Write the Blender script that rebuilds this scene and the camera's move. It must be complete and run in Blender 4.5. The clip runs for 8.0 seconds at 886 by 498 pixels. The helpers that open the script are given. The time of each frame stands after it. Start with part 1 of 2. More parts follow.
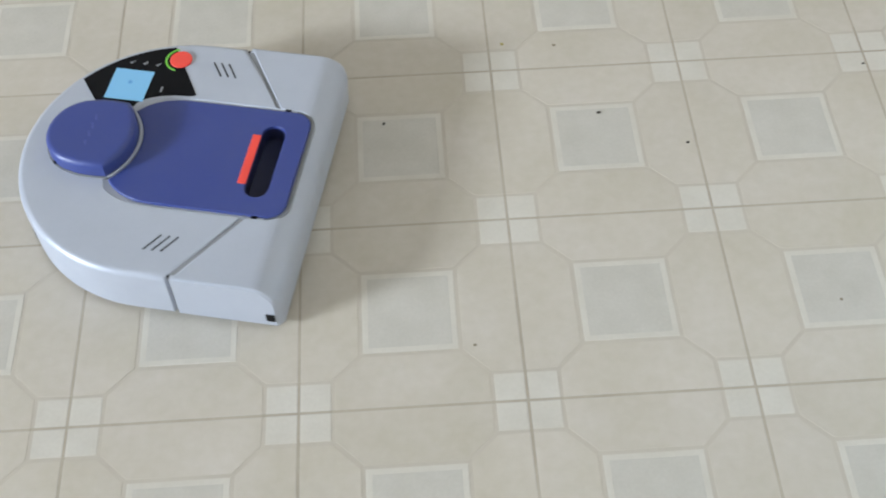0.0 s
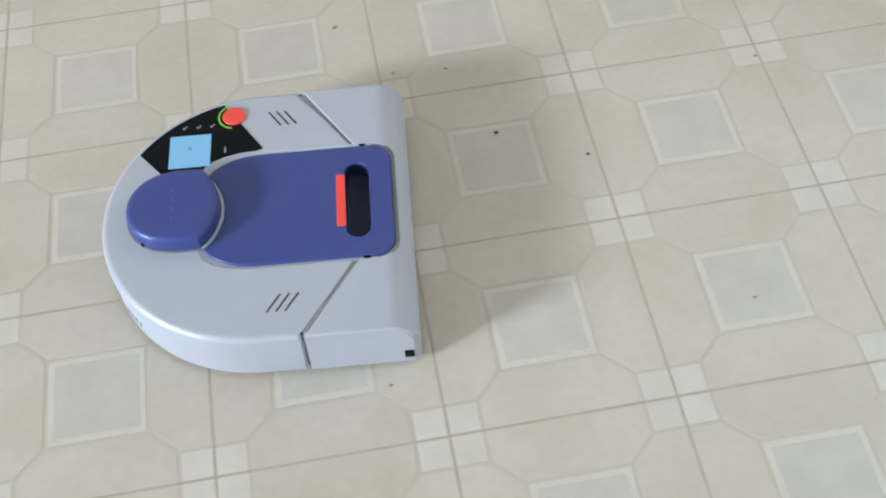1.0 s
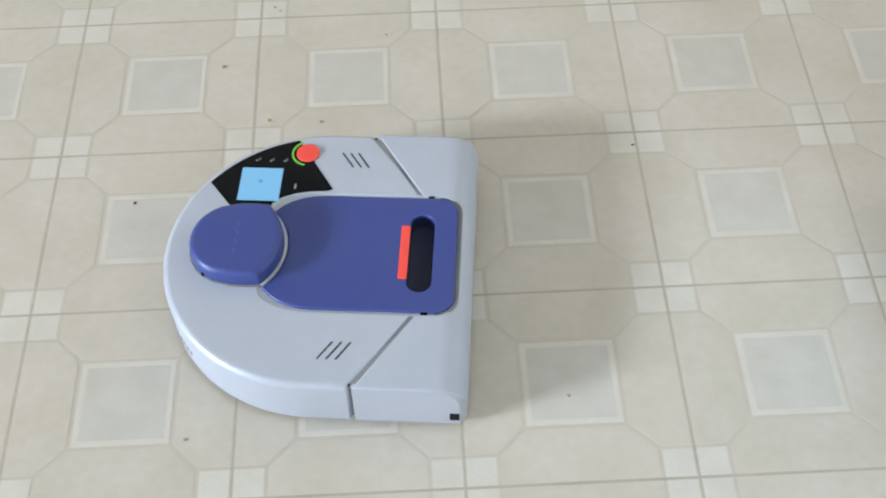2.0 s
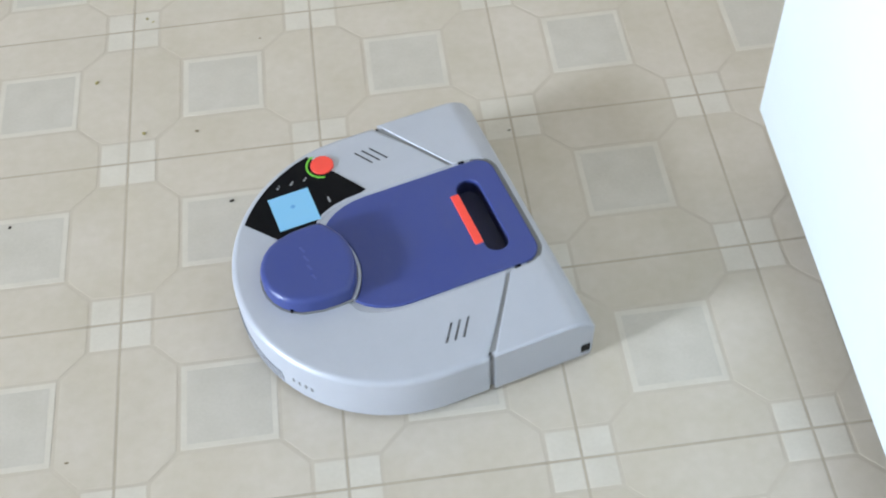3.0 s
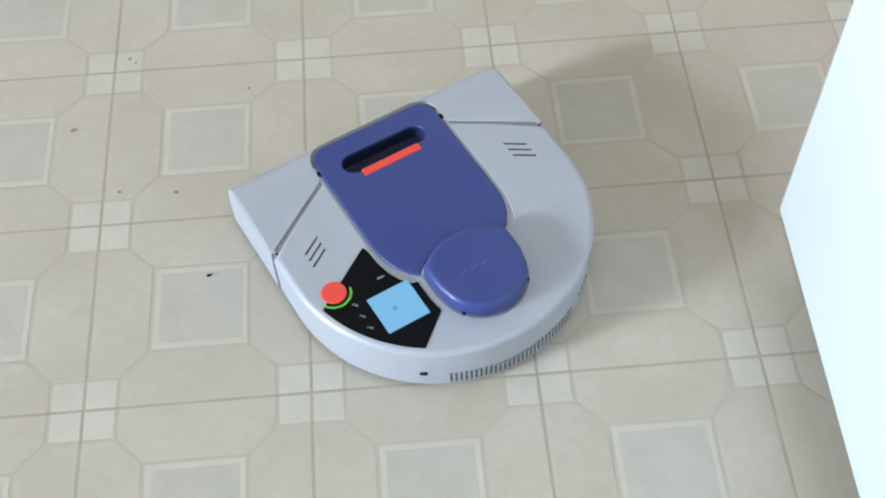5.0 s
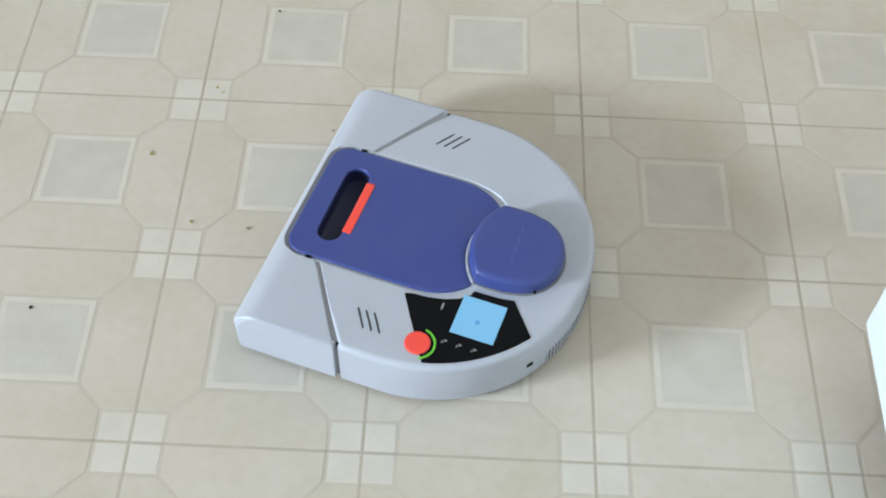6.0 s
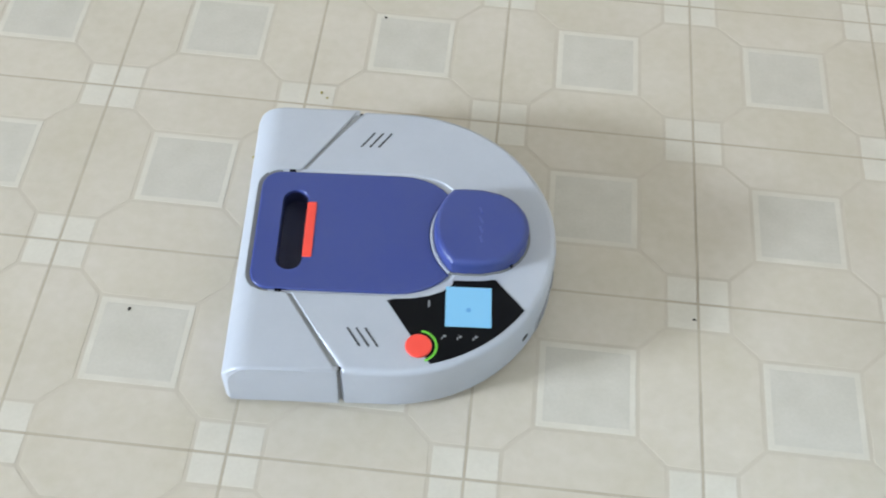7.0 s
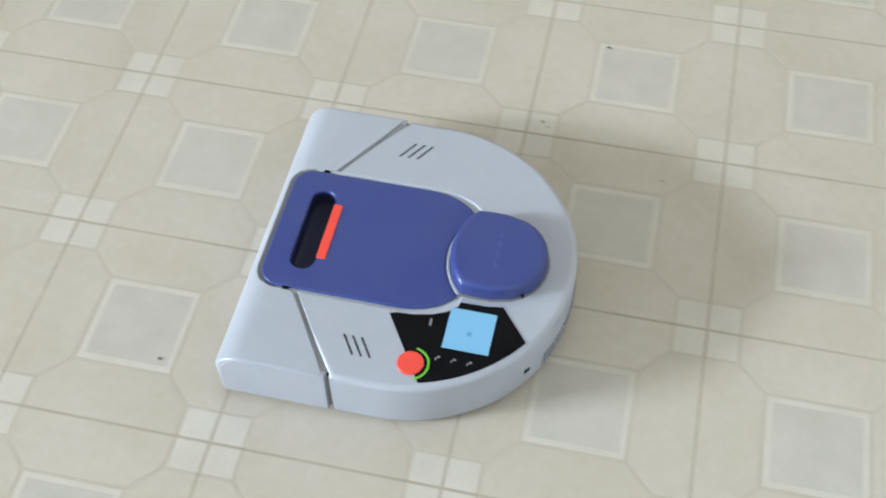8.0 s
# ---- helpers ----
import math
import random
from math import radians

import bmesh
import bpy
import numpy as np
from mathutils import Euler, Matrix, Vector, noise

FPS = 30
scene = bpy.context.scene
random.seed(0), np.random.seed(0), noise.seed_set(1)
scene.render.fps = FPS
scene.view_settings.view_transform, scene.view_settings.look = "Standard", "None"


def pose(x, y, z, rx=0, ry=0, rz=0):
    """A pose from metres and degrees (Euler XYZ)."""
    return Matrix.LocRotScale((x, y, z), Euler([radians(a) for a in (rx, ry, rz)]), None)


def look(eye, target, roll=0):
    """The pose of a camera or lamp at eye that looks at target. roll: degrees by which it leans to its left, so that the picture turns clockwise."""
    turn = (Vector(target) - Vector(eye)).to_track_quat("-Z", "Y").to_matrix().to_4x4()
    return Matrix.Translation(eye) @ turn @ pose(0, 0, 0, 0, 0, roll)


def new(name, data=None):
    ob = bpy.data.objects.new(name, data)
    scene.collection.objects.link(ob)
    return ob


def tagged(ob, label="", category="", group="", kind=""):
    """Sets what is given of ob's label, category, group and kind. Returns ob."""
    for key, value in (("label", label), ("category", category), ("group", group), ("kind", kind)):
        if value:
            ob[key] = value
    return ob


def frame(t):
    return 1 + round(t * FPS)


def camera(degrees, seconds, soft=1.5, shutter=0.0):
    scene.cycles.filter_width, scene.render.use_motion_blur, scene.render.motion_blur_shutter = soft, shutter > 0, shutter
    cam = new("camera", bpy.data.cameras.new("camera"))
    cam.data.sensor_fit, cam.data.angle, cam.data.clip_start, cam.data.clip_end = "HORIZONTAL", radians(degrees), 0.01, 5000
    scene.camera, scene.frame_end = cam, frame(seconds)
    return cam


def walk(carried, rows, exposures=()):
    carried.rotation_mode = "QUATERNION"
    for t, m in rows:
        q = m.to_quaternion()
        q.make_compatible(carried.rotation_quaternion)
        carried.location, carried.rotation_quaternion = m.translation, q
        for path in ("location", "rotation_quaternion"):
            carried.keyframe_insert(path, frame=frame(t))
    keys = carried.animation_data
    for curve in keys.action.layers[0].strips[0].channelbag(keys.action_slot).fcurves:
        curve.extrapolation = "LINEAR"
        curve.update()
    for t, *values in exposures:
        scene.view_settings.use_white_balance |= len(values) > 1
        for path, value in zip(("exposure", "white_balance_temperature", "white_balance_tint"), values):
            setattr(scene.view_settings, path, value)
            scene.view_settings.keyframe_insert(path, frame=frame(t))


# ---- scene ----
cam = camera(39.87, 8.0, soft=1.9, shutter=0.4)
PATH = [
    (0, (-0.3343, -0.8239, 1.0698), (-0.2863, 0.3617, -0.5401), -1.36),
    (0.5, (-0.3144, -0.8135, 1.0706), (-0.2378, 0.3748, -0.5363), -2.30),
    (0.7, (-0.3064, -0.8027, 1.0631), (-0.2065, 0.3845, -0.5433), -3.03),
    (1, (-0.2829, -0.7936, 1.0631), (-0.1527, 0.3975, -0.5382), -4.38),
    (1.2, (-0.2505, -0.7887, 1.0801), (-0.1336, 0.3980, -0.5255), -5.50),
    (1.5, (-0.1824, -0.7629, 1.0679), (-0.0885, 0.4148, -0.5459), -3.25),
    (1.7, (-0.1283, -0.7357, 1.0968), (-0.0561, 0.4131, -0.5388), -1.69),
    (2, (-0.0320, -0.7624, 1.0855), (0.0020, 0.4497, -0.5050), -1.28),
    (2.2, (-0.0047, -0.7650, 1.0855), (0.0298, 0.4458, -0.5050), -2.20),
    (3.3, (0.0927, -0.7627, 1.0752), (0.1720, 0.4216, -0.5345), -4.36),
    (3.5, (0.0977, -0.7403, 1.0728), (0.1641, 0.4345, -0.5444), -3.82),
    (4, (0.0847, -0.7343, 1.0821), (0.1669, 0.4662, -0.5154), -1.62),
    (4.2, (0.0643, -0.7220, 1.0797), (0.1781, 0.4780, -0.5163), -0.70),
    (4.5, (0.0997, -0.6519, 1.0888), (0.1788, 0.4984, -0.5455), -2.05),
    (4.7, (0.1109, -0.6009, 1.1016), (0.1798, 0.5059, -0.5628), -2.81),
    (5.8, (0.0676, -0.5654, 1.0675), (0.0964, 0.6439, -0.5252), 3.65),
    (6, (0.0755, -0.5400, 1.0867), (0.0670, 0.6368, -0.5305), 2.19),
    (6.5, (0.0339, -0.5250, 1.0782), (-0.0012, 0.6502, -0.5397), 2.39),
    (7, (-0.0051, -0.5085, 1.0699), (-0.0674, 0.6649, -0.5485), 3.23),
    (7.5, (-0.0396, -0.4967, 1.0679), (-0.1683, 0.6647, -0.5552), 1.07),
    (8, (-0.1153, -0.4883, 1.0569), (-0.3760, 0.6709, -0.5520), -0.58),
]
walk(cam, [(t, look(eye, target, roll)) for t, eye, target, roll in PATH],
     exposures=[(0, -0.42, 6500, 10), (1, -0.33, 6490, 10), (1.5, -0.27, 6470, 10), (2, -0.22, 6430, 10), (3.3, -0.24, 6410, 10), (4, -0.25, 6390, 10), (4.7, -0.31, 6360, 9),
                (6, -0.21, 6390, 8), (6.5, -0.20, 6380, 8), (7, -0.15, 6410, 8), (8, -0.21, 6470, 8)])

# ---- light: a daylit window on the wall at -x, an added dim fill window behind the camera, the room's own bounce ----
world = bpy.data.worlds.new("sky")
scene.world = world
world.use_nodes = True
wn = world.node_tree.nodes
sky = wn.new("ShaderNodeTexSky")
sky.sky_type = "NISHITA"
sky.sun_disc = False
sky.sun_elevation, sky.sun_rotation = radians(35), radians(200)
world.node_tree.links.new(sky.outputs[0], wn["Background"].inputs[0])
wn["Background"].inputs[1].default_value = 0.12

WIN_Y, WIN_Z = (-2.82, -1.54), (1.50, 2.30)
FILL_WIN_X = (-1.30, 0.30)
WALL_X, WALL_Y = -26 * 0.2286, -14 * 0.2286


def window_lamp(name, eye, target, w, h, watts, colour):
    d = bpy.data.lights.new(name, "AREA")
    d.shape, d.size, d.size_y, d.energy, d.color = "RECTANGLE", w, h, watts, colour
    ob = new(name, d)
    ob.matrix_world = look(eye, target)
    return ob


lamp = window_lamp("window_daylight", (WALL_X + 0.02, sum(WIN_Y) / 2, sum(WIN_Z) / 2), (1.5, 0.9, 2.10),
                   WIN_Y[1] - WIN_Y[0], WIN_Z[1] - WIN_Z[0], 262, (0.730, 0.848, 1.0))
lamp.data.spread = radians(82)
# unseen fill lamp, added to brighten the sides that face the camera
window_lamp("south_fill_lamp", (sum(FILL_WIN_X) / 2, WALL_Y + 0.02, 1.5), (sum(FILL_WIN_X) / 2, 2.0, 0.9), FILL_WIN_X[1] - FILL_WIN_X[0], 1.0, 6, (0.86, 0.93, 1.0))

# ---- materials ----


def material(name, colour, rough=0.5, metal=0.0, vary=0.0, scale=40.0, bump=0.0, bump_scale=600.0, coat=0.0, emit=None, power=0.0, second=None, each=0.0):
    """A principled material with mottling at two scales, fine relief and a little difference from piece to piece."""
    m = bpy.data.materials.new(name)
    m.use_nodes = True
    nt = m.node_tree
    nd, ln = nt.nodes, nt.links
    bsdf = nd["Principled BSDF"]
    bsdf.inputs["Roughness"].default_value = rough
    bsdf.inputs["Metallic"].default_value = metal
    bsdf.inputs["Coat Weight"].default_value = coat
    bsdf.inputs["Coat Roughness"].default_value = 0.15
    base = (*colour, 1)
    bsdf.inputs["Base Color"].default_value = base
    if emit:
        bsdf.inputs["Emission Color"].default_value = (*emit, 1)
        bsdf.inputs["Emission Strength"].default_value = power
    tc = nd.new("ShaderNodeNewGeometry") if vary and scale < 0 else nd.new("ShaderNodeTexCoord")
    where = tc.outputs["Position"] if vary and scale < 0 else tc.outputs["Object"]
    scale = abs(scale)
    if vary:
        big, fine = nd.new("ShaderNodeTexNoise"), nd.new("ShaderNodeTexNoise")
        big.inputs["Scale"].default_value, fine.inputs["Scale"].default_value = scale, scale * 9
        big.inputs["Detail"].default_value, fine.inputs["Detail"].default_value = 5, 4
        ln.new(where, big.inputs["Vector"]), ln.new(where, fine.inputs["Vector"])
        add = nd.new("ShaderNodeMath")
        add.operation = "MULTIPLY_ADD"
        ln.new(fine.outputs["Fac"], add.inputs[0])
        add.inputs[1].default_value = 0.5
        ln.new(big.outputs["Fac"], add.inputs[2])
        ramp = nd.new("ShaderNodeMapRange")
        ramp.inputs["From Min"].default_value, ramp.inputs["From Max"].default_value = 0.45, 1.05
        ln.new(add.outputs[0], ramp.inputs["Value"])
        mix = nd.new("ShaderNodeMix")
        mix.data_type = "RGBA"
        other = second or tuple(c * (1 - vary) for c in colour)
        mix.inputs["A"].default_value, mix.inputs["B"].default_value = base, (*other, 1)
        ln.new(ramp.outputs[0], mix.inputs["Factor"])
        out = mix.outputs["Result"]
        if each:
            info, span, hsv = nd.new("ShaderNodeObjectInfo"), nd.new("ShaderNodeMapRange"), nd.new("ShaderNodeHueSaturation")
            span.inputs["To Min"].default_value, span.inputs["To Max"].default_value = 1 - each, 1 + each
            ln.new(info.outputs["Random"], span.inputs["Value"])
            ln.new(span.outputs[0], hsv.inputs["Value"])
            ln.new(out, hsv.inputs["Color"])
            out = hsv.outputs["Color"]
        ln.new(out, bsdf.inputs["Base Color"])
        rr = nd.new("ShaderNodeMapRange")
        rr.inputs["To Min"].default_value, rr.inputs["To Max"].default_value = max(rough - 0.06, 0.02), min(rough + 0.08, 1)
        ln.new(big.outputs["Fac"], rr.inputs["Value"])
        ln.new(rr.outputs[0], bsdf.inputs["Roughness"])
    if bump:
        grain, b = nd.new("ShaderNodeTexNoise"), nd.new("ShaderNodeBump")
        grain.inputs["Scale"].default_value = bump_scale
        grain.inputs["Detail"].default_value = 3
        ln.new(where, grain.inputs["Vector"])
        b.inputs["Strength"].default_value, b.inputs["Distance"].default_value = bump, 0.001
        ln.new(grain.outputs["Fac"], b.inputs["Height"])
        ln.new(b.outputs[0], bsdf.inputs["Normal"])
    return m


VINYL = dict(rough=0.42, bump=0.05, bump_scale=300.0, each=0.015)
M_FIELD = material("cream vinyl", (0.580, 0.517, 0.438), vary=0.12, scale=-9, second=(0.480, 0.423, 0.322), **VINYL)
M_INLAY = material("grey vinyl", (0.550, 0.506, 0.436), vary=0.1, scale=-30, second=(0.472, 0.434, 0.362), **VINYL)
M_PALE = material("pale vinyl", (0.618, 0.570, 0.488), vary=0.1, scale=-25, second=(0.545, 0.497, 0.413), **VINYL)
M_LINE = material("vinyl joint line", (0.365, 0.306, 0.230), rough=0.6, vary=0.25, scale=-20, second=(0.47, 0.405, 0.315))
M_FINE = material("fine pattern line", (0.470, 0.410, 0.326), rough=0.5, vary=0.15, scale=-18, second=(0.530, 0.467, 0.376))
# unseen wall paint, its cream set to warm the bounced light
M_WALL = material("matt wall paint", (0.64, 0.58, 0.50), rough=0.8, vary=0.05, scale=3, bump=0.15, bump_scale=220)
M_CEIL = material("ceiling paint", (0.70, 0.69, 0.66), rough=0.85, vary=0.04, scale=3, bump=0.2, bump_scale=150)
M_WHITE = material("white enamel", (0.74, 0.80, 0.81), rough=0.35, vary=0.03, scale=6, bump=0.03, bump_scale=300)
# near-black base colour holds the shade beneath the cabinet
M_KICK = material("shaded kick board", (0.10, 0.09, 0.08), rough=0.7, vary=0.2, scale=20)
M_SILVER = material("silver grey plastic", (0.450, 0.468, 0.515), rough=0.38, metal=0.12, vary=0.05, scale=30, bump=0.05, bump_scale=1500)
M_RIM = material("grey plastic and seat shade", (0.19, 0.19, 0.19), rough=0.45, vary=0.08, scale=40)
M_BLUE = material("blue plastic", (0.036, 0.055, 0.226), rough=0.36, vary=0.12, scale=14, second=(0.046, 0.065, 0.218), bump=0.04, bump_scale=1200)
# the lid's blue with the grip recess's shade put into it
M_BLUE_SHADE = material("shaded blue plastic", (0.010, 0.013, 0.050), rough=0.6, vary=0.15, scale=30)
M_RED = material("red plastic", (0.90, 0.075, 0.05), rough=0.35, vary=0.08, scale=60)
M_BLACK = material("gloss black plastic", (0.006, 0.006, 0.007), rough=0.22, vary=0.2, scale=40)
M_BLACK.node_tree.nodes["Principled BSDF"].inputs["Specular IOR Level"].default_value = 0.09
M_DARK = material("dark grey rubber", (0.035, 0.035, 0.038), rough=0.7, vary=0.2, scale=40)
# dark grey that imitates the shade inside open slots
M_SLOT = material("slot shade grey", (0.05, 0.05, 0.053), rough=0.6, vary=0.15, scale=40)
M_SEAM = material("seam grey plastic", (0.26, 0.26, 0.265), rough=0.6, vary=0.15, scale=40)
M_SCREEN = material("lit blue display", (0.02, 0.03, 0.05), rough=0.2, emit=(0.25, 0.64, 1.0), power=0.88)
M_SCREEN_MARK = material("display mark", (0.02, 0.03, 0.05), rough=0.2, emit=(0.13, 0.42, 0.85), power=0.85)
M_GREEN = material("lit green ring", (0.05, 0.2, 0.02), rough=0.3, emit=(0.22, 0.75, 0.05), power=0.55)
M_ICON = material("grey print", (0.32, 0.32, 0.33), rough=0.5, vary=0.1, scale=90)
M_LOGO = material("raised blue lettering", (0.066, 0.090, 0.295), rough=0.28, vary=0.1, scale=60)
M_CRUMB = material("dark crumb", (0.035, 0.025, 0.018), rough=0.9, vary=0.4, scale=300)
M_CRUMB_TAN = material("tan crumb", (0.31, 0.25, 0.17), rough=0.9, vary=0.3, scale=300)
M_CRUMB_YELLOW = material("yellow crumb", (0.42, 0.35, 0.12), rough=0.9, vary=0.3, scale=300)

# ---- mesh helpers ----


def mesh_object(name, bm, mat, parent=None, label="", smooth=False, flat_angle=35):
    bmesh.ops.recalc_face_normals(bm, faces=bm.faces)
    me = bpy.data.meshes.new(name)
    if smooth:
        for f in bm.faces:
            f.smooth = True
        for e in bm.edges:
            if len(e.link_faces) == 2 and e.calc_face_angle(0) > radians(flat_angle):
                e.smooth = False
    bm.to_mesh(me)
    bm.free()
    me.materials.append(mat)
    ob = new(name, me)
    if parent:
        ob.parent = parent
    if label:
        tagged(ob, label)
    return ob


def part(name, bm, mat, parent, label="", smooth=True):
    return mesh_object(name, bm, mat, parent, label, smooth)


def box(bm, lo, hi):
    v = [bm.verts.new((x, y, z)) for x in (lo[0], hi[0]) for y in (lo[1], hi[1]) for z in (lo[2], hi[2])]
    for a, b, c, d in ((0, 1, 3, 2), (4, 6, 7, 5), (0, 4, 5, 1), (2, 3, 7, 6), (0, 2, 6, 4), (1, 5, 7, 3)):
        bm.faces.new((v[a], v[b], v[c], v[d]))


def rounded_box(lo, hi, r=0.004, seg=2):
    bm = bmesh.new()
    box(bm, lo, hi)
    bmesh.ops.bevel(bm, geom=bm.edges[:], offset=r, segments=seg, affect="EDGES", profile=0.5)
    return bm


def outset(poly, dist):
    """The closed polygon with each corner moved outward (counter-clockwise order) by its own distance."""
    n, out = len(poly), []
    if not hasattr(dist, "__len__"):
        dist = [dist] * n
    for k in range(n):
        a, b, c = (Vector(poly[(k + s) % n]) for s in (-1, 0, 1))
        n1, n2 = ((b - a).normalized(), (c - b).normalized())
        n1, n2 = Vector((n1.y, -n1.x)), Vector((n2.y, -n2.x))
        m = n1 + n2
        m = m / max(m.dot(m) / 2, 0.35) if m.length > 1e-6 else n1
        out.append(tuple(b + m * dist[k]))
    return out


def area2(poly):
    return sum(p[0] * q[1] - q[0] * p[1] for p, q in zip(poly, poly[1:] + poly[:1]))


def ring(bm, poly, zs):
    if not hasattr(zs, "__len__"):
        zs = [zs] * len(poly)
    return [bm.verts.new((x, y, z)) for (x, y), z in zip(poly, zs)]


def bridge(bm, a, b):
    n = len(a)
    for k in range(n):
        bm.faces.new((a[k], a[(k + 1) % n], b[(k + 1) % n], b[k]))


def slab(poly, z0, z1, fillet=0.001, steps=3, hole=None, hole_depth=0.01, draft=0.0, drop=None):
    """A flat piece with a rounded upper edge, whose radius may differ from corner to corner; a hole may sink into its top."""
    if area2(poly) < 0:
        poly = poly[::-1]
        if hasattr(fillet, "__len__"):
            fillet = fillet[::-1]
        drop = drop[::-1] if drop else drop
    n = len(poly)
    r = list(fillet) if hasattr(fillet, "__len__") else [fillet] * n
    h = drop or r
    bm = bmesh.new()
    rings = [ring(bm, outset(poly, draft), z0)]
    for s in range(steps + 1):
        a = math.pi / 2 * s / steps
        rings.append(ring(bm, outset(poly, [-q * (1 - math.cos(a)) for q in r]), [z1 - q + q * math.sin(a) for q in h]))
    rings.append(ring(bm, outset(poly, [-q - 0.0005 for q in r]), z1))
    for a, b in zip(rings, rings[1:]):
        bridge(bm, a, b)
    bm.faces.new(rings[0][::-1])
    if hole is None:
        bm.faces.new(rings[-1])
    else:
        edge = ring(bm, outset(hole, 0.0008), z1)
        lip = ring(bm, hole, z1 - 0.0008)
        deep = ring(bm, hole, z1 - hole_depth)
        bridge(bm, edge, lip), bridge(bm, lip, deep)
        bm.faces.new(deep)
        bm.edges.ensure_lookup_table()
        loops = []
        for some in (rings[-1], edge):
            for k in range(len(some)):
                a, b = some[k], some[(k + 1) % len(some)]
                e = next((e for e in a.link_edges if e.other_vert(a) is b), None)
                loops.append(e or bm.edges.new((a, b)))
        bmesh.ops.triangle_fill(bm, use_beauty=True, use_dissolve=False, edges=loops)
    return bm


def arc(cx, cy, r, a0, a1, n):
    return [(cx + r * math.cos(radians(a0 + (a1 - a0) * k / n)), cy + r * math.sin(radians(a0 + (a1 - a0) * k / n))) for k in range(n + 1)]


# ---- the room: walls and ceiling unseen, added to close it and bounce light ----
P = 0.2286
X0, X1, Y0, Y1, ROOM_H = -26 * P, 5 * P, -14 * P, 10 * P, 2.4


def room():
    t = 0.1
    bm = bmesh.new()
    box(bm, (X0 - t, Y0 - t, -0.12), (X1 + t, Y1 + t, -0.0003))
    floor = tagged(mesh_object("floor", bm, M_FINE), "cream patterned vinyl floor with grey inlaid squares", "floor", kind="structure")
    bm = bmesh.new()
    box(bm, (X0 - t, Y0 - t, ROOM_H), (X1 + t, Y1 + t, ROOM_H + 0.1))
    tagged(mesh_object("ceiling", bm, M_CEIL), "plain white painted ceiling", "ceiling", kind="structure")
    for name, lo, hi in (("wall_east", (X1, Y0 - t, -0.0003), (X1 + t, Y1 + t, ROOM_H)),
                         ("wall_north", (X0, Y1, -0.0003), (X1, Y1 + t, ROOM_H))):
        bm = bmesh.new()
        box(bm, lo, hi)
        tagged(mesh_object(name, bm, M_WALL), "plain cream painted wall", "wall", kind="structure")
    bm = bmesh.new()
    for lo, hi in (((X0 - t, Y0 - t, -0.0003), (X0, WIN_Y[0], ROOM_H)), ((X0 - t, WIN_Y[1], -0.0003), (X0, Y1 + t, ROOM_H)),
                   ((X0 - t, WIN_Y[0], -0.0003), (X0, WIN_Y[1], WIN_Z[0])), ((X0 - t, WIN_Y[0], WIN_Z[1]), (X0, WIN_Y[1], ROOM_H))):
        box(bm, lo, hi)
    tagged(mesh_object("wall_west", bm, M_WALL), "cream painted wall around a window", "wall", kind="structure")
    bm = bmesh.new()
    for lo, hi in (((X0, Y0 - t, -0.0003), (FILL_WIN_X[0], Y0, ROOM_H)), ((FILL_WIN_X[1], Y0 - t, -0.0003), (X1, Y0, ROOM_H)),
                   ((FILL_WIN_X[0], Y0 - t, -0.0003), (FILL_WIN_X[1], Y0, 1.0)), ((FILL_WIN_X[0], Y0 - t, 2.0), (FILL_WIN_X[1], Y0, ROOM_H))):
        box(bm, lo, hi)
    tagged(mesh_object("wall_south", bm, M_WALL), "cream painted wall around a window", "wall", kind="structure")
    # invented frame round the opening of the added fill lamp
    win = tagged(new("fill_window"), "unseen white framed window added for soft fill light", "window", kind="structure")
    bm = bmesh.new()
    for lo, hi in (((FILL_WIN_X[0], 1.0), (FILL_WIN_X[0] + 0.04, 2.0)), ((FILL_WIN_X[1] - 0.04, 1.0), (FILL_WIN_X[1], 2.0)),
                   ((FILL_WIN_X[0] + 0.04, 1.0), (FILL_WIN_X[1] - 0.04, 1.04)), ((FILL_WIN_X[0] + 0.04, 1.96), (FILL_WIN_X[1] - 0.04, 2.0))):
        box(bm, (lo[0], Y0 - 0.09, lo[1]), (hi[0], Y0 - 0.05, hi[1]))
    mesh_object("window_frame", bm, M_WHITE, win)
    win = tagged(new("window_1"), "white framed window letting in daylight", "window", kind="structure")
    bm = bmesh.new()
    f = 0.04
    box(bm, (X0 - 0.09, WIN_Y[0], WIN_Z[0]), (X0 - 0.05, WIN_Y[0] + f, WIN_Z[1]))
    box(bm, (X0 - 0.09, WIN_Y[1] - f, WIN_Z[0]), (X0 - 0.05, WIN_Y[1], WIN_Z[1]))
    box(bm, (X0 - 0.09, WIN_Y[0] + f, WIN_Z[0]), (X0 - 0.05, WIN_Y[1] - f, WIN_Z[0] + f))
    box(bm, (X0 - 0.09, WIN_Y[0] + f, WIN_Z[1] - f), (X0 - 0.05, WIN_Y[1] - f, WIN_Z[1]))
    mesh_object("window_frame", bm, M_WHITE, win)
    return floor


floor = room()


# ---- the white unit at the edge of the floor ----
def white_cabinet():
    x, y, z = 0.493, 0.132, 0.070
    base = tagged(new("base_cabinet"), "white smooth base cabinet raised over the vinyl floor", "cabinet")
    base.location, base.rotation_euler = (x, y, 0), (0, 0, radians(-0.8))
    part("body", rounded_box((0, -1.3, z), (0.60, 0, 0.86), 0.003), M_WHITE, base)
    part("kick_board", rounded_box((0.05, -1.28, 0), (0.58, -0.03, z + 0.002), 0.002, 1), M_KICK, base, "dark recessed kick board")
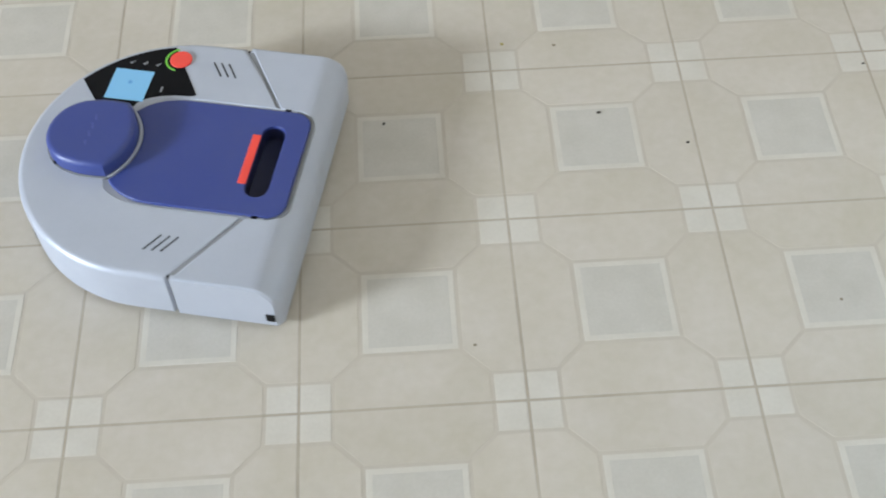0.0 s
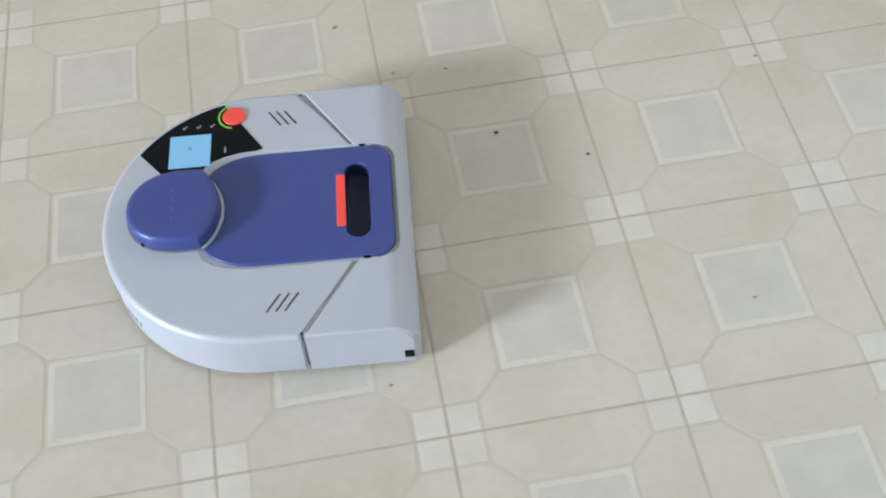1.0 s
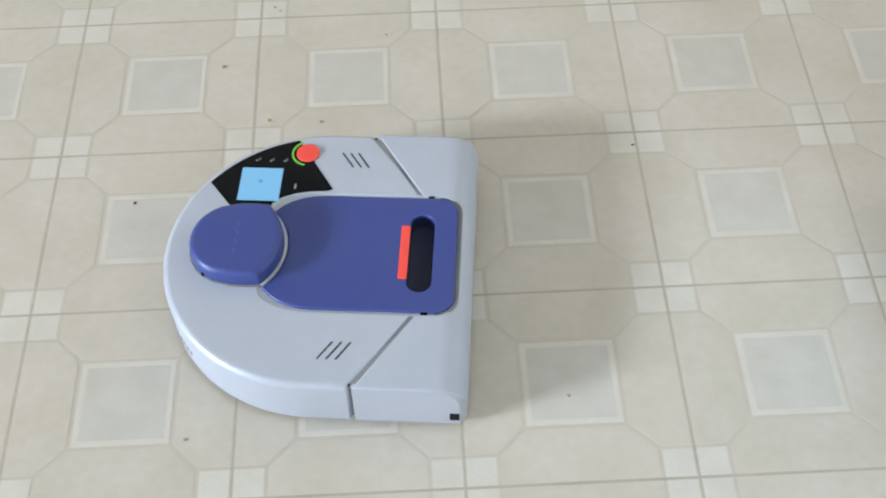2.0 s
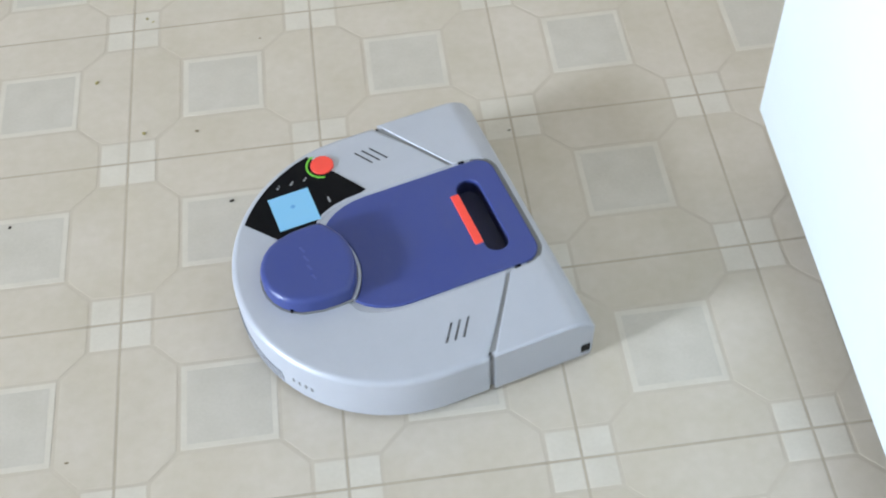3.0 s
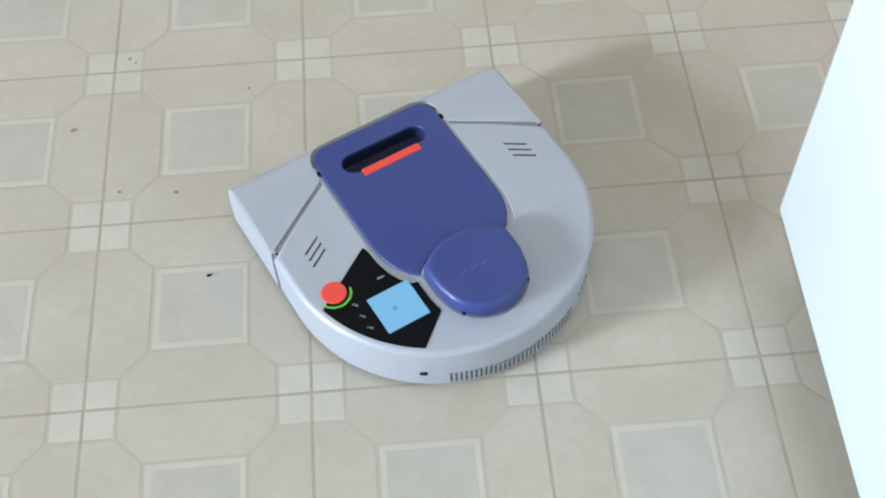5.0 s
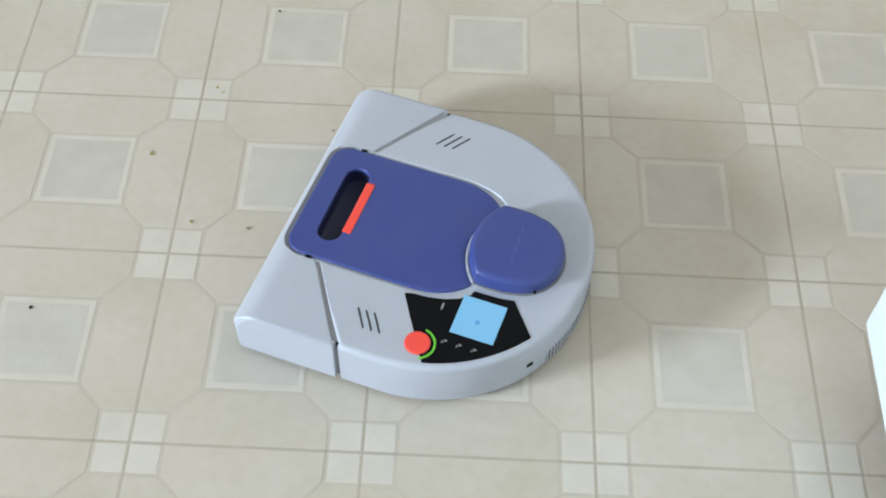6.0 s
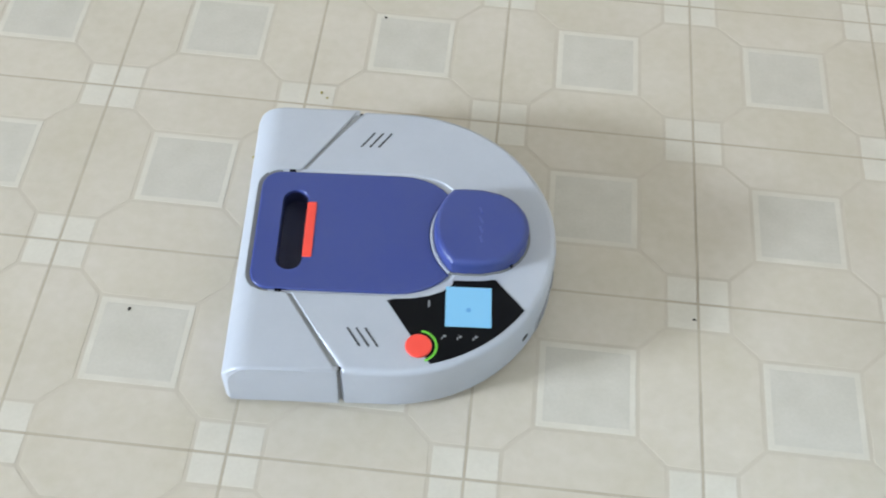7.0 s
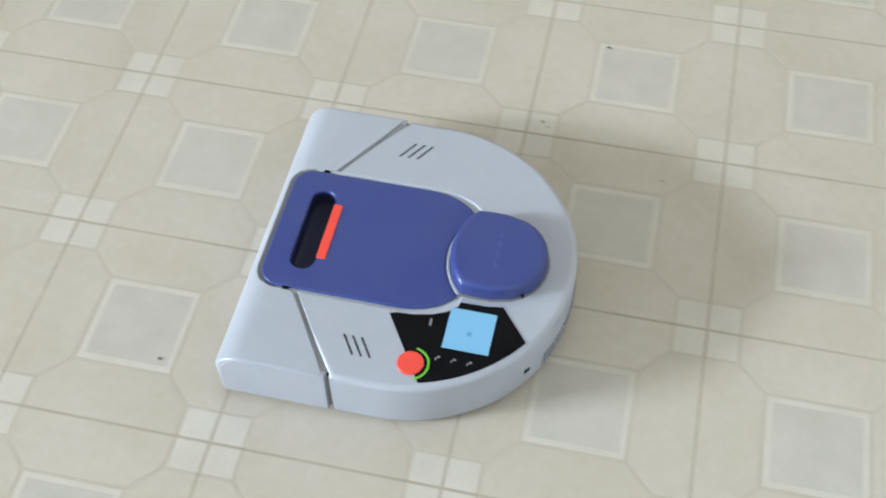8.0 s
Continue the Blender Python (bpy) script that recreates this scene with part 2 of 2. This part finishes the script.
    top = mesh_object("worktop", rounded_box((x - 0.02, y - 1.32, 0.8605), (x + 0.62, y + 0.02, 0.90), 0.006), M_WALL)
    tagged(top, "pale worktop resting on the white cabinet", "worktop")


white_cabinet()

# ---- the robot vacuum: x ahead, y to its left, origin on the floor ----
DECK, SEAM = 0.068, 0.0025
HALF, FRONT, MID = 0.166, 0.1125, -0.047
BIN_X, BIN_Y = 0.0945, 0.0745


def bin_outline(pinch=0.0235, reach=0.0545, steep=90):
    """The dust bin's lid from above, counter-clockwise from the rear left; its seat is the same with less pinch at the rear."""
    r = 0.020
    half = [(x, y) for x, y in arc(BIN_X - r, BIN_Y - r, r, 0, 90, 7)]
    side = [(0.03, BIN_Y), (-0.02, BIN_Y), (-0.050, BIN_Y)] + [(-0.050 - reach * math.sin(radians(a)) / math.sin(radians(steep)), BIN_Y - pinch * (1 - math.cos(radians(a))) / (1 - math.cos(radians(steep)))) for a in (0.2 * steep * q for q in range(1, 6))]
    left = half + side
    right = [(x, -y) for x, y in left][::-1]
    rear = [(x, y) for x, y in arc(-0.155, 0, 0.0720, 44, -44, 12)][1:-1]
    return left + rear + right


def seam_x(y):
    """Where the bumper's seam runs for a distance y from the middle line."""
    return 0.0525 - (abs(y) - 0.0795) * 0.645


def shell_outlines():
    groove = outset(bin_outline(), 0.0030)
    k = len(bin_outline())
    # rear shell: round the back, then in along the groove
    back = arc(MID, 0, HALF, 90, 270, 40)
    side = HALF
    s = SEAM
    ordered = sorted(range(k), key=lambda q: q)
    notch = [groove[q] for q in ordered if groove[q][0] < seam_x(0.0795) - s - 0.004]
    yin = BIN_Y + 0.0030
    rear = [(seam_x(side) - s, side), (-0.02, side)] + back + [(-0.02, -side), (seam_x(side) - s, -side)]
    rear_r = [0.0065] * len(rear)
    rear += [(seam_x(0.12) - s, -0.12), (seam_x(yin) - s, -yin)]
    rear_r += [0.0012, 0.0012]
    rear += notch[::-1]
    rear_r += [0.0016] * len(notch)
    rear += [(seam_x(yin) - s, yin), (seam_x(0.12) - s, 0.12)]
    rear_r += [0.0012, 0.0012]
    # bumper
    c = 0.010
    nose = arc(FRONT - c, -HALF + c, c, -90, 0, 6) + [(FRONT, -0.12 + 0.04 * q) for q in range(7)] + arc(FRONT - c, HALF - c, c, 0, 90, 6)
    front = [(seam_x(side) + s, -side), (0.05, -side), (0.085, -side)] + nose + [(0.085, side), (0.05, side), (seam_x(side) + s, side)]
    front_r = []
    for x, y in front:
        front_r.append(0.0025)
    notch2 = [groove[q] for q in ordered if groove[q][0] > seam_x(0.0795) + s + 0.004]
    up = [p for p in notch2 if p[1] > 0]
    down = [p for p in notch2 if p[1] <= 0]
    front += [(seam_x(0.12) + s, 0.12), (seam_x(yin) + s, yin)] + up[::-1] + down[::-1] + [(seam_x(yin) + s, -yin), (seam_x(0.12) + s, -0.12)]
    front_r += [0.0012] * 2 + [0.0008] * len(notch2) + [0.0012] * 2
    return rear, rear_r, front, front_r


def turret_outline(grow=0.0):
    flat = 0.047
    pts = arc(-0.1550, 0, 0.0680, -44, 44, 12)
    pts += [(-0.118, flat + 0.0012), (-0.136, flat + 0.0008), (-0.148, flat - 0.002)]
    pts += [(-0.1385 + 0.0455 * math.cos(radians(a)), 0.0465 * math.sin(radians(a))) for a in (112, 126, 140, 154, 167, 180, 193, 206, 220, 234, 248)]
    pts += [(-0.148, -flat + 0.002), (-0.136, -flat - 0.0008), (-0.118, -flat - 0.0012)]
    return outset(pts, grow)


def stadium(cx, cy, length, width, n=8):
    """A slot along y."""
    r, h = width / 2, length / 2 - width / 2
    return arc(cx, cy + h, r, 0, 180, n) + arc(cx, cy - h, r, 180, 360, n)


def disc(cx, cy, r, n=32):
    return arc(cx, cy, r, 0, 360, n)[:-1]


def bar(x0, y0, x1, y1, w):
    d = Vector((x1 - x0, y1 - y0)).normalized() * w / 2
    nx, ny = -d.y, d.x
    return [(x0 - d.x + nx, y0 - d.y + ny), (x0 - d.x - nx, y0 - d.y - ny), (x1 + d.x - nx, y1 + d.y - ny), (x1 + d.x + nx, y1 + d.y + ny)]


def wall_slot(bm, ang, z0, z1, w, out=0.0001, depth=0.004, radius=HALF):
    """A small upright block let into the round rear wall at the angle from straight back."""
    a = radians(180 + ang)
    o, t = Vector((math.cos(a), math.sin(a), 0)), Vector((-math.sin(a), math.cos(a), 0))
    c = Vector((MID, 0, 0))
    v = []
    for rr in (radius - depth, radius + out):
        for s in (-1, 1):
            for z in (z0, z1):
                v.append(bm.verts.new(c + o * rr + t * (s * w / 2) + Vector((0, 0, z))))
    for q in ((0, 1, 3, 2), (4, 6, 7, 5), (0, 4, 5, 1), (2, 3, 7, 6), (0, 2, 6, 4), (1, 5, 7, 3)):
        bm.faces.new([v[k] for k in q])


ROLL_X, ROLL_Z = 0.030, 0.030


def roll_top(x):
    """The bumper's height: flat, then rolling down to the nose."""
    u = min(1, max(0, (x - (FRONT - ROLL_X)) / ROLL_X))
    return DECK - ROLL_Z * (1 - math.sqrt(1 - u * u))


def rolled(bm):
    for k in range(1, 12):
        x = FRONT - ROLL_X + ROLL_X * math.sin(math.pi / 2 * k / 12)
        bmesh.ops.bisect_plane(bm, geom=bm.verts[:] + bm.edges[:] + bm.faces[:], plane_co=(x, 0, 0), plane_no=(1, 0, 0), dist=1e-6)
    bmesh.ops.bisect_plane(bm, geom=bm.verts[:] + bm.edges[:] + bm.faces[:], plane_co=(FRONT - ROLL_X, 0, 0), plane_no=(1, 0, 0), dist=1e-6)
    for v in bm.verts:
        v.co.z = 0.007 + (v.co.z - 0.007) * (roll_top(v.co.x) - 0.007) / (DECK - 0.007)
    return bm


def end_cap(side):
    """The flat plate that closes the bumper's end, a little behind its rolled nose."""
    back, nose, rx, rz = seam_x(HALF) + 0.0030, FRONT - 0.0070, 0.026, 0.030
    poly = [(back, 0.0075), (nose, 0.0075)]
    poly += [(nose - rx + rx * math.cos(radians(a)), DECK - 0.0009 - rz + rz * math.sin(radians(a))) for a in range(0, 91, 9)]
    poly += [(0.04, DECK - 0.0009), (back, DECK - 0.0009)]
    bm = slab(poly, HALF - 0.006, HALF + 0.0004, 0.0004, 2)
    for v in bm.verts:
        v.co = Vector((v.co.x, side * v.co.z, v.co.y))
    return bm


def robot_vacuum():
    bot = tagged(new("robot_vacuum"), "silver-grey D-shaped robot vacuum with blue dust bin and turret", "robot vacuum")
    rear, rear_r, front, front_r = shell_outlines()
    LID = bin_outline(0.0245, 0.0532, 62)
    part("rear_shell", slab(rear, 0.007, DECK, rear_r, 5, draft=-0.001), M_SILVER, bot)
    bumper = part("bumper", rolled(slab(front, 0.007, DECK, front_r, 3, draft=-0.001)), M_SILVER, bot)
    for s in (1, -1):
        part("end_cap", end_cap(s), M_SILVER, bumper)
    # dark chassis fills the seams and stands on the floor
    chassis = [(FRONT - 0.014, HALF - 0.012), (MID, HALF - 0.012)] + arc(MID, 0, HALF - 0.012, 90, 270, 24) + [(MID, -HALF + 0.012), (FRONT - 0.014, -HALF + 0.012)]
    low = [(x * 0.95, y * 0.95) for x, y in chassis]
    part("chassis", slab(low, 0.0, 0.012, 0.001, 1), M_DARK, bot, "dark grey chassis under the shell")
    bm = bmesh.new()
    rim_o, rim_i = outset(bin_outline(), 0.0046), outset(LID, -0.0030)
    levels = [ring(bm, rim_o, DECK - 0.012), ring(bm, rim_o, DECK - 0.0008), ring(bm, rim_i, DECK - 0.0026), ring(bm, rim_i, DECK - 0.012)]
    for k in range(4):
        bridge(bm, levels[k], levels[(k + 1) % 4])
    seat = part("bin_seat", bm, M_SILVER, bot, "silver-grey seat round the dust bin", smooth=False)
    seat.data.materials.append(M_RIM)
    # front stretch darker: the gap's shade is put into the colour
    for f in seat.data.polygons:
        f.material_index = 1 if f.center.x > 0.062 else 0
    for s in (1, -1):
        strip = bar(0.0535, s * 0.0780, seam_x(HALF - 0.006), s * (HALF - 0.0062), 0.0072)
        part("seam_strip", slab(strip, 0.010, DECK - 0.0016, 0.0003, 1), M_SEAM, bot, "grey strip inside the bumper seam")
    # dust bin lid with its grip
    slot = stadium(0.0572, 0.0005, 0.101, 0.0262)
    lid = part("dust_bin", slab(LID, DECK - 0.024, DECK + 0.0008, 0.0018, 4, hole=slot, hole_depth=0.022), M_BLUE, bot, "blue plastic dust bin lid")
    # liner of the well, coloured dark for the shade down in it
    bm = bmesh.new()
    a, c, d = ring(bm, outset(slot, -0.0003), DECK - 0.0035), ring(bm, outset(slot, -0.0004), DECK - 0.0195), ring(bm, outset(slot, -0.0020), DECK - 0.0205)
    bridge(bm, a, c), bridge(bm, c, d)
    bm.faces.new(d)
    part("grip_recess", bm, M_BLUE_SHADE, lid, "recessed grip slot with its shade in the colour")
    part("release_tab", slab(arc(0.0431, 0.0340, 0.0015, 0, 90, 3) + arc(0.0365, 0.0340, 0.0015, 90, 180, 3) + arc(0.0365, -0.0330, 0.0015, 180, 270, 3) + arc(0.0431, -0.0330, 0.0015, 270, 360, 3), DECK, DECK + 0.0016, 0.0009, 3), M_RED, lid, "bright red release tab")
    for s in (1, -1):
        part("hinge_pin", slab([(0.0612, s * 0.0742), (0.0678, s * 0.0742), (0.0678, s * 0.0780), (0.0612, s * 0.0780)], DECK - 0.003, DECK + 0.0003, 0.0004, 1), M_BLACK, bot, "small black hinge pin")
    # pale lip round the front of the turret
    lip = arc(-0.155, 0, 0.0715, -43, 43, 20) + arc(-0.155, 0, 0.0685, 43, -43, 20)
    part("turret_lip", slab(lip, DECK - 0.004, DECK + 0.0022, 0.0007, 2), M_SILVER, bot, "silver-grey lip between bin and turret")
    top = turret_outline()
    turret = part("laser_turret", slab(top, DECK - 0.001, 0.0875, 0.0062, 6), M_BLUE, bot, "blue plastic laser turret cap")
    part("turret_base", slab(turret_outline(0.0022), DECK - 0.001, DECK + 0.0012, 0.0006, 2), M_RIM, bot, "grey ring under the turret")
    for k in range(4):
        y = -0.018 + 0.012 * k
        part("raised_mark", slab(bar(-0.1335, y - 0.003, -0.1355, y + 0.003, 0.0022), 0.0873, 0.08765, 0.0001, 1), M_LOGO, turret)
    for x, y in ((-0.166, 0.0355), (-0.166, -0.0355)):
        part("turret_screw", slab(disc(x, y * 1.06, 0.0016, 10), DECK + 0.001, DECK + 0.0045, 0.0003, 1), M_BLACK, turret)
    # control panel, following the bin's flank, the turret and the round rear
    edge = arc(MID, 0, 0.1590, 105, 146, 14)
    inner = [(-0.1500, 0.0535), (-0.135, 0.0560), (-0.118, 0.0565), (-0.1085, 0.0565)]
    flank = [(x, y) for x, y in outset(bin_outline(), 0.0065) if y > 0.055 and -0.1075 < x < -0.045][::-1]
    panel_poly = edge + inner + flank + [(-0.0436, 0.0835)]
    panel = part("control_panel", slab(panel_poly, DECK - 0.001, DECK + 0.0006, 0.0003, 1), M_BLACK, bot, "glossy black control panel")
    z = DECK + 0.0006
    part("display", slab([(-0.1464, 0.0645), (-0.1012, 0.0645), (-0.1012, 0.1110), (-0.1464, 0.1110)], z - 0.0004, z + 0.0005, 0.0002, 1), M_SCREEN, panel, "lit pale blue display")
    part("display_mark", slab(disc(-0.1240, 0.0915, 0.0026, 12), z + 0.0004, z + 0.0008, 0.0001, 1), M_SCREEN_MARK, panel)
    part("start_button", slab(disc(-0.0766, 0.1344, 0.0129, 36), z - 0.0003, z + 0.0018, 0.0012, 4), M_RED, panel, "round red start button")
    glow = arc(-0.0766, 0.1344, 0.0182, 112, 262, 28) + arc(-0.0766, 0.1344, 0.0160, 262, 112, 28)
    part("status_ring", slab(glow, z - 0.0003, z + 0.0004, 0.0002, 1), M_GREEN, panel, "lit green status ring")
    for x in (-0.1016, -0.1168, -0.1322):
        part("menu_mark", slab([(x - 0.0017, 0.1221), (x + 0.0015, 0.1204), (x + 0.0015, 0.1238)], z - 0.0003, z + 0.0003, 0.0001, 1), M_ICON, panel)
        part("menu_mark", slab(bar(x + 0.0030, 0.1236, x + 0.0030, 0.1252, 0.0011), z - 0.0003, z + 0.0003, 0.0001, 1), M_ICON, panel)
    part("back_key", slab(bar(-0.0851, 0.0808, -0.0851, 0.0905, 0.0062), z - 0.0003, z + 0.0004, 0.0002, 1), M_BLACK, panel)
    part("back_mark", slab(bar(-0.0851, 0.0825, -0.0851, 0.0885, 0.0018), z, z + 0.0007, 0.0001, 1), M_ICON, panel)
    # air slots on the deck: dark bars stand in for their shaded inside
    for s in (1, -1):
        for k in range(3):
            x, y = (-0.0075 - 0.0087 * k, 0.1170) if s > 0 else (-0.0062 - 0.0092 * k, 0.1138)
            slot = bar(x, s * y, x - 0.0124, s * (y + 0.0190), 0.0021)
            part("air_slot", slab(slot, DECK - 0.002, DECK + 0.00025, 0.0001, 1), M_SLOT, bot)
    # rear grille: dark blocks carry the shade of open slots
    for k in range(30):
        ang = -25.5 + 51.0 * k / 29
        mid = -10.5 < ang < 7
        bm = bmesh.new()
        wall_slot(bm, ang, 0.0105 if mid else 0.0115, 0.0225 if mid else 0.0275, 0.0021)
        part("grille_slot", bm, M_SLOT, bot, smooth=False)
    for k in range(31):
        bm = bmesh.new()
        wall_slot(bm, -25.5 + 51.0 * (k - 0.5) / 29, 0.0095, 0.0285, 0.0027, out=0.00025)
        part("grille_fin", bm, M_SILVER, bot, smooth=False)
    bm = bmesh.new()
    for k in range(16):
        wall_slot(bm, -10.5 + 17.5 * k / 15, 0.0262, 0.0276, 0.0034, out=0.0012)
    bmesh.ops.remove_doubles(bm, verts=bm.verts, dist=0.0003)
    part("grille_latch", bm, M_SEAM, bot, "thin ridge over the grille", smooth=False)
    for k in range(4):
        bm = bmesh.new()
        wall_slot(bm, 32.5 + 2.6 * k, 0.0255, 0.0315, 0.0017)
        part("side_slot", bm, M_RIM, bot, smooth=False)
    bm = bmesh.new()
    wall_slot(bm, -35.0, 0.0260, 0.0315, 0.0075)
    part("charging_port", bm, M_BLACK, bot, "small black port", smooth=False)
    # black discs stand in for the shaded hole where each seam ends
    for s in (1, -1):
        y = s * (HALF - 0.0052)
        part("seam_hole_dot", slab(disc(seam_x(HALF) + 0.0002, y, 0.0014, 12), DECK - 0.012, DECK - 0.0012, 0.0003, 1), M_BLACK, bot, "tiny black dot for the shaded hole at the seam's end")
    part("bumper_sensor", rounded_box((0.0945, -HALF - 0.0013, 0.0155), (0.1043, -HALF + 0.004, 0.0275), 0.0004, 1), M_BLACK, bot, "black square sensor window")
    return bot


robot = robot_vacuum()


# ---- crumbs on the floor ----
def crumbs():
    rng = random.Random(4)
    made = []
    rows = [(-0.107, 0.151, 3.2, 0), (-0.0105, 0.097, 2.8, 0), (0.224, 0.208, 2.4, 0), (-0.361, 0.151, 2.6, 0), (-0.152, 0.614, 2.6, 0),
            (-0.211, 0.273, 3.2, 2), (-0.147, 0.267, 3.0, 1), (0.111, -0.131, 2.4, 1), (-0.277, -0.161, 2.4, 1), (-0.272, 0.369, 3.4, 2), (-0.212, 0.477, 2.8, 2),
            (-0.537, 0.079, 2.6, 0), (-0.204, 0.470, 2.2, 2), (-0.066, 0.416, 2.4, 1)]
    for x, y, mm, tone in rows:
        bm = bmesh.new()
        bmesh.ops.create_icosphere(bm, subdivisions=2, radius=0.0006 * mm)
        for v in bm.verts:
            v.co *= rng.uniform(0.7, 1.25)
            v.co.z *= 0.45
            v.co.x *= 1.35
        low = min(v.co.z for v in bm.verts)
        for v in bm.verts:
            v.co.z -= low
        ob = mesh_object("crumb", bm, (M_CRUMB, M_CRUMB_TAN, M_CRUMB_YELLOW)[tone])
        ob.location, ob.rotation_euler = (x, y, 0.0), (0, 0, rng.uniform(0, 6))
        tagged(ob, ("dark crumb of dirt on the vinyl floor", "tan crumb of dirt on the vinyl floor", "yellowish crumb lying on the vinyl floor")[tone], "crumb", "crumbs on the floor")
        made.append(ob)
    return made


crumb_list = crumbs()


# ---- the floor's inlaid pattern, piece by piece ----
def floor_pattern():
    """One cell: a grey square in a pale border, pale corner squares and four long cream pieces, parted by joints."""
    line, fine = 0.0016, 0.0021
    q, c, w = 0.150 * P, 0.275 * P, 0.036 * P

    def flat(poly, z=0.0, drop=0.0006):
        bm = bmesh.new()
        b = ring(bm, poly, z - drop)
        m = ring(bm, poly, z - 0.00008)
        t = ring(bm, outset(poly, -0.0009), z)
        bridge(bm, b, m), bridge(bm, m, t)
        bm.faces.new(t)
        bmesh.ops.recalc_face_normals(bm, faces=bm.faces)
        return bm

    def data(name, bm, mat):
        me = bpy.data.meshes.new(name)
        bm.to_mesh(me)
        bm.free()
        me.materials.append(mat)
        return me

    long_poly = outset([(q, 0), (P - q, 0), (P - q, q), (P - c, c), (c, c), (q, q)], [-line, -line, -fine, -fine, -fine, -fine])
    corner_poly = [(line, line), (q - fine, line), (q - fine, q - fine), (line, q - fine)]
    centre_poly = [(c + w, c + w), (P - c - w, c + w), (P - c - w, P - c - w), (c + w, P - c - w)]
    border = bmesh.new()
    o, i = [(c + fine, c + fine), (P - c - fine, c + fine), (P - c - fine, P - c - fine), (c + fine, P - c - fine)], centre_poly
    rb, rm, rt, ri, rd = ring(border, o, -0.0006), ring(border, o, -0.00008), ring(border, outset(o, -0.0009), 0), ring(border, i, 0), ring(border, i, -0.0006)
    bridge(border, rb, rm), bridge(border, rm, rt), bridge(border, rt, ri), bridge(border, ri, rd)
    bmesh.ops.recalc_face_normals(border, faces=border.faces)
    kinds = {"long_piece": data("long_piece", flat(long_poly), M_FIELD), "corner_square": data("corner_square", flat(corner_poly), M_PALE),
             "border_frame": data("border_frame", border, M_PALE), "centre_square": data("centre_square", flat(centre_poly, -0.00005), M_INLAY)}
    turns = [Matrix.Translation((P / 2, P / 2, 0)) @ pose(0, 0, 0, 0, 0, 90 * k) @ Matrix.Translation((-P / 2, -P / 2, 0)) for k in range(4)]
    near_i, near_j = range(-4, 4), range(-3, 4)
    for k in range(-26, 6):
        bm = bmesh.new()
        box(bm, (k * P - 0.0019, Y0, -0.0006), (k * P + 0.0019, Y1, -0.00016))
        mesh_object("joint_strip", bm, M_LINE, floor)
    for k in range(-14, 11):
        bm = bmesh.new()
        box(bm, (X0, k * P - 0.0019, -0.0006), (X1, k * P + 0.0019, -0.00010))
        mesh_object("joint_strip", bm, M_LINE, floor)
    rest = {name: ([], []) for name in kinds}
    for i in range(-26, 5):
        for j in range(-14, 10):
            at = Matrix.Translation((i * P, j * P, 0))
            for name, me in kinds.items():
                for m in turns if name in ("long_piece", "corner_square") else turns[:1]:
                    if i in near_i and j in near_j:
                        ob = new(name, me)
                        ob.parent, ob.matrix_basis = floor, at @ m
                    else:
                        vs, fs = rest[name]
                        n = len(vs)
                        vs.extend(tuple(at @ m @ v.co) for v in me.vertices)
                        fs.extend(tuple(n + k for k in f.vertices) for f in me.polygons)
    for name, (vs, fs) in rest.items():
        me = bpy.data.meshes.new("far_" + name)
        me.from_pydata(vs, [], fs)
        me.materials.append(kinds[name].materials[0])
        ob = new("far_" + name, me)
        ob.parent = floor
        ob["kind"] = "stuff"


floor_pattern()


def motions():
    rows = [
        (0, -0.5447, 0.0570, -12.8),
        (0.3, -0.4855, 0.0550, -9.1),
        (0.7, -0.4033, 0.0376, -7.0),
        (1, -0.3362, 0.0346, -5.4),
        (1.2, -0.2920, 0.0332, -5.0),
        (1.5, -0.2150, 0.0243, -4.2),
        (1.7, -0.1646, 0.0176, -4.4),
        (2, -0.0906, 0.0140, -5.4),
        (2.2, -0.0373, 0.0098, -4.9),
        (2.7, 0.0680, 0.0075, -0.5),
        (3, 0.1130, 0.0180, 15.0),
        (3.3, 0.1356, 0.0367, 33.4),
        (3.5, 0.1424, 0.0553, 44.5),
        (3.8, 0.1466, 0.0915, 60.5),
        (4, 0.1521, 0.1052, 69.3),
        (4.2, 0.1475, 0.1226, 78.3),
        (4.5, 0.1471, 0.1624, 90.6),
        (4.7, 0.1394, 0.1784, 101.5),
        (5.2, 0.0980, 0.2130, 126.0),
        (5.8, 0.0383, 0.2291, 153.7),
        (6, 0.0176, 0.2375, 162.2),
        (6.5, -0.0520, 0.2366, 177.4),
        (7, -0.1417, 0.2291, 184.1),
        (8, -0.3529, 0.2218, 179.6),
    ]
    walk(robot, [(t, pose(x, y, 0, 0, 0, turn)) for t, x, y, turn in rows])
    # crumbs that the brush sweeps up ride along inside the robot
    for crumb, swept in ((crumb_list[1], 1.80), (crumb_list[0], 6.05), (crumb_list[6], 6.30)):
        x, y, _ = crumb.location
        keys = [(0, pose(x, y, 0)), (swept, pose(x, y, 0))]
        for t, rx, ry, turn in rows:
            if t > swept + 0.05:
                keys.append((t, pose(rx, ry, 0, 0, 0, turn) @ pose(0.045, 0.0, 0.030, 0, 0, -turn)))
        walk(crumb, keys)


motions()
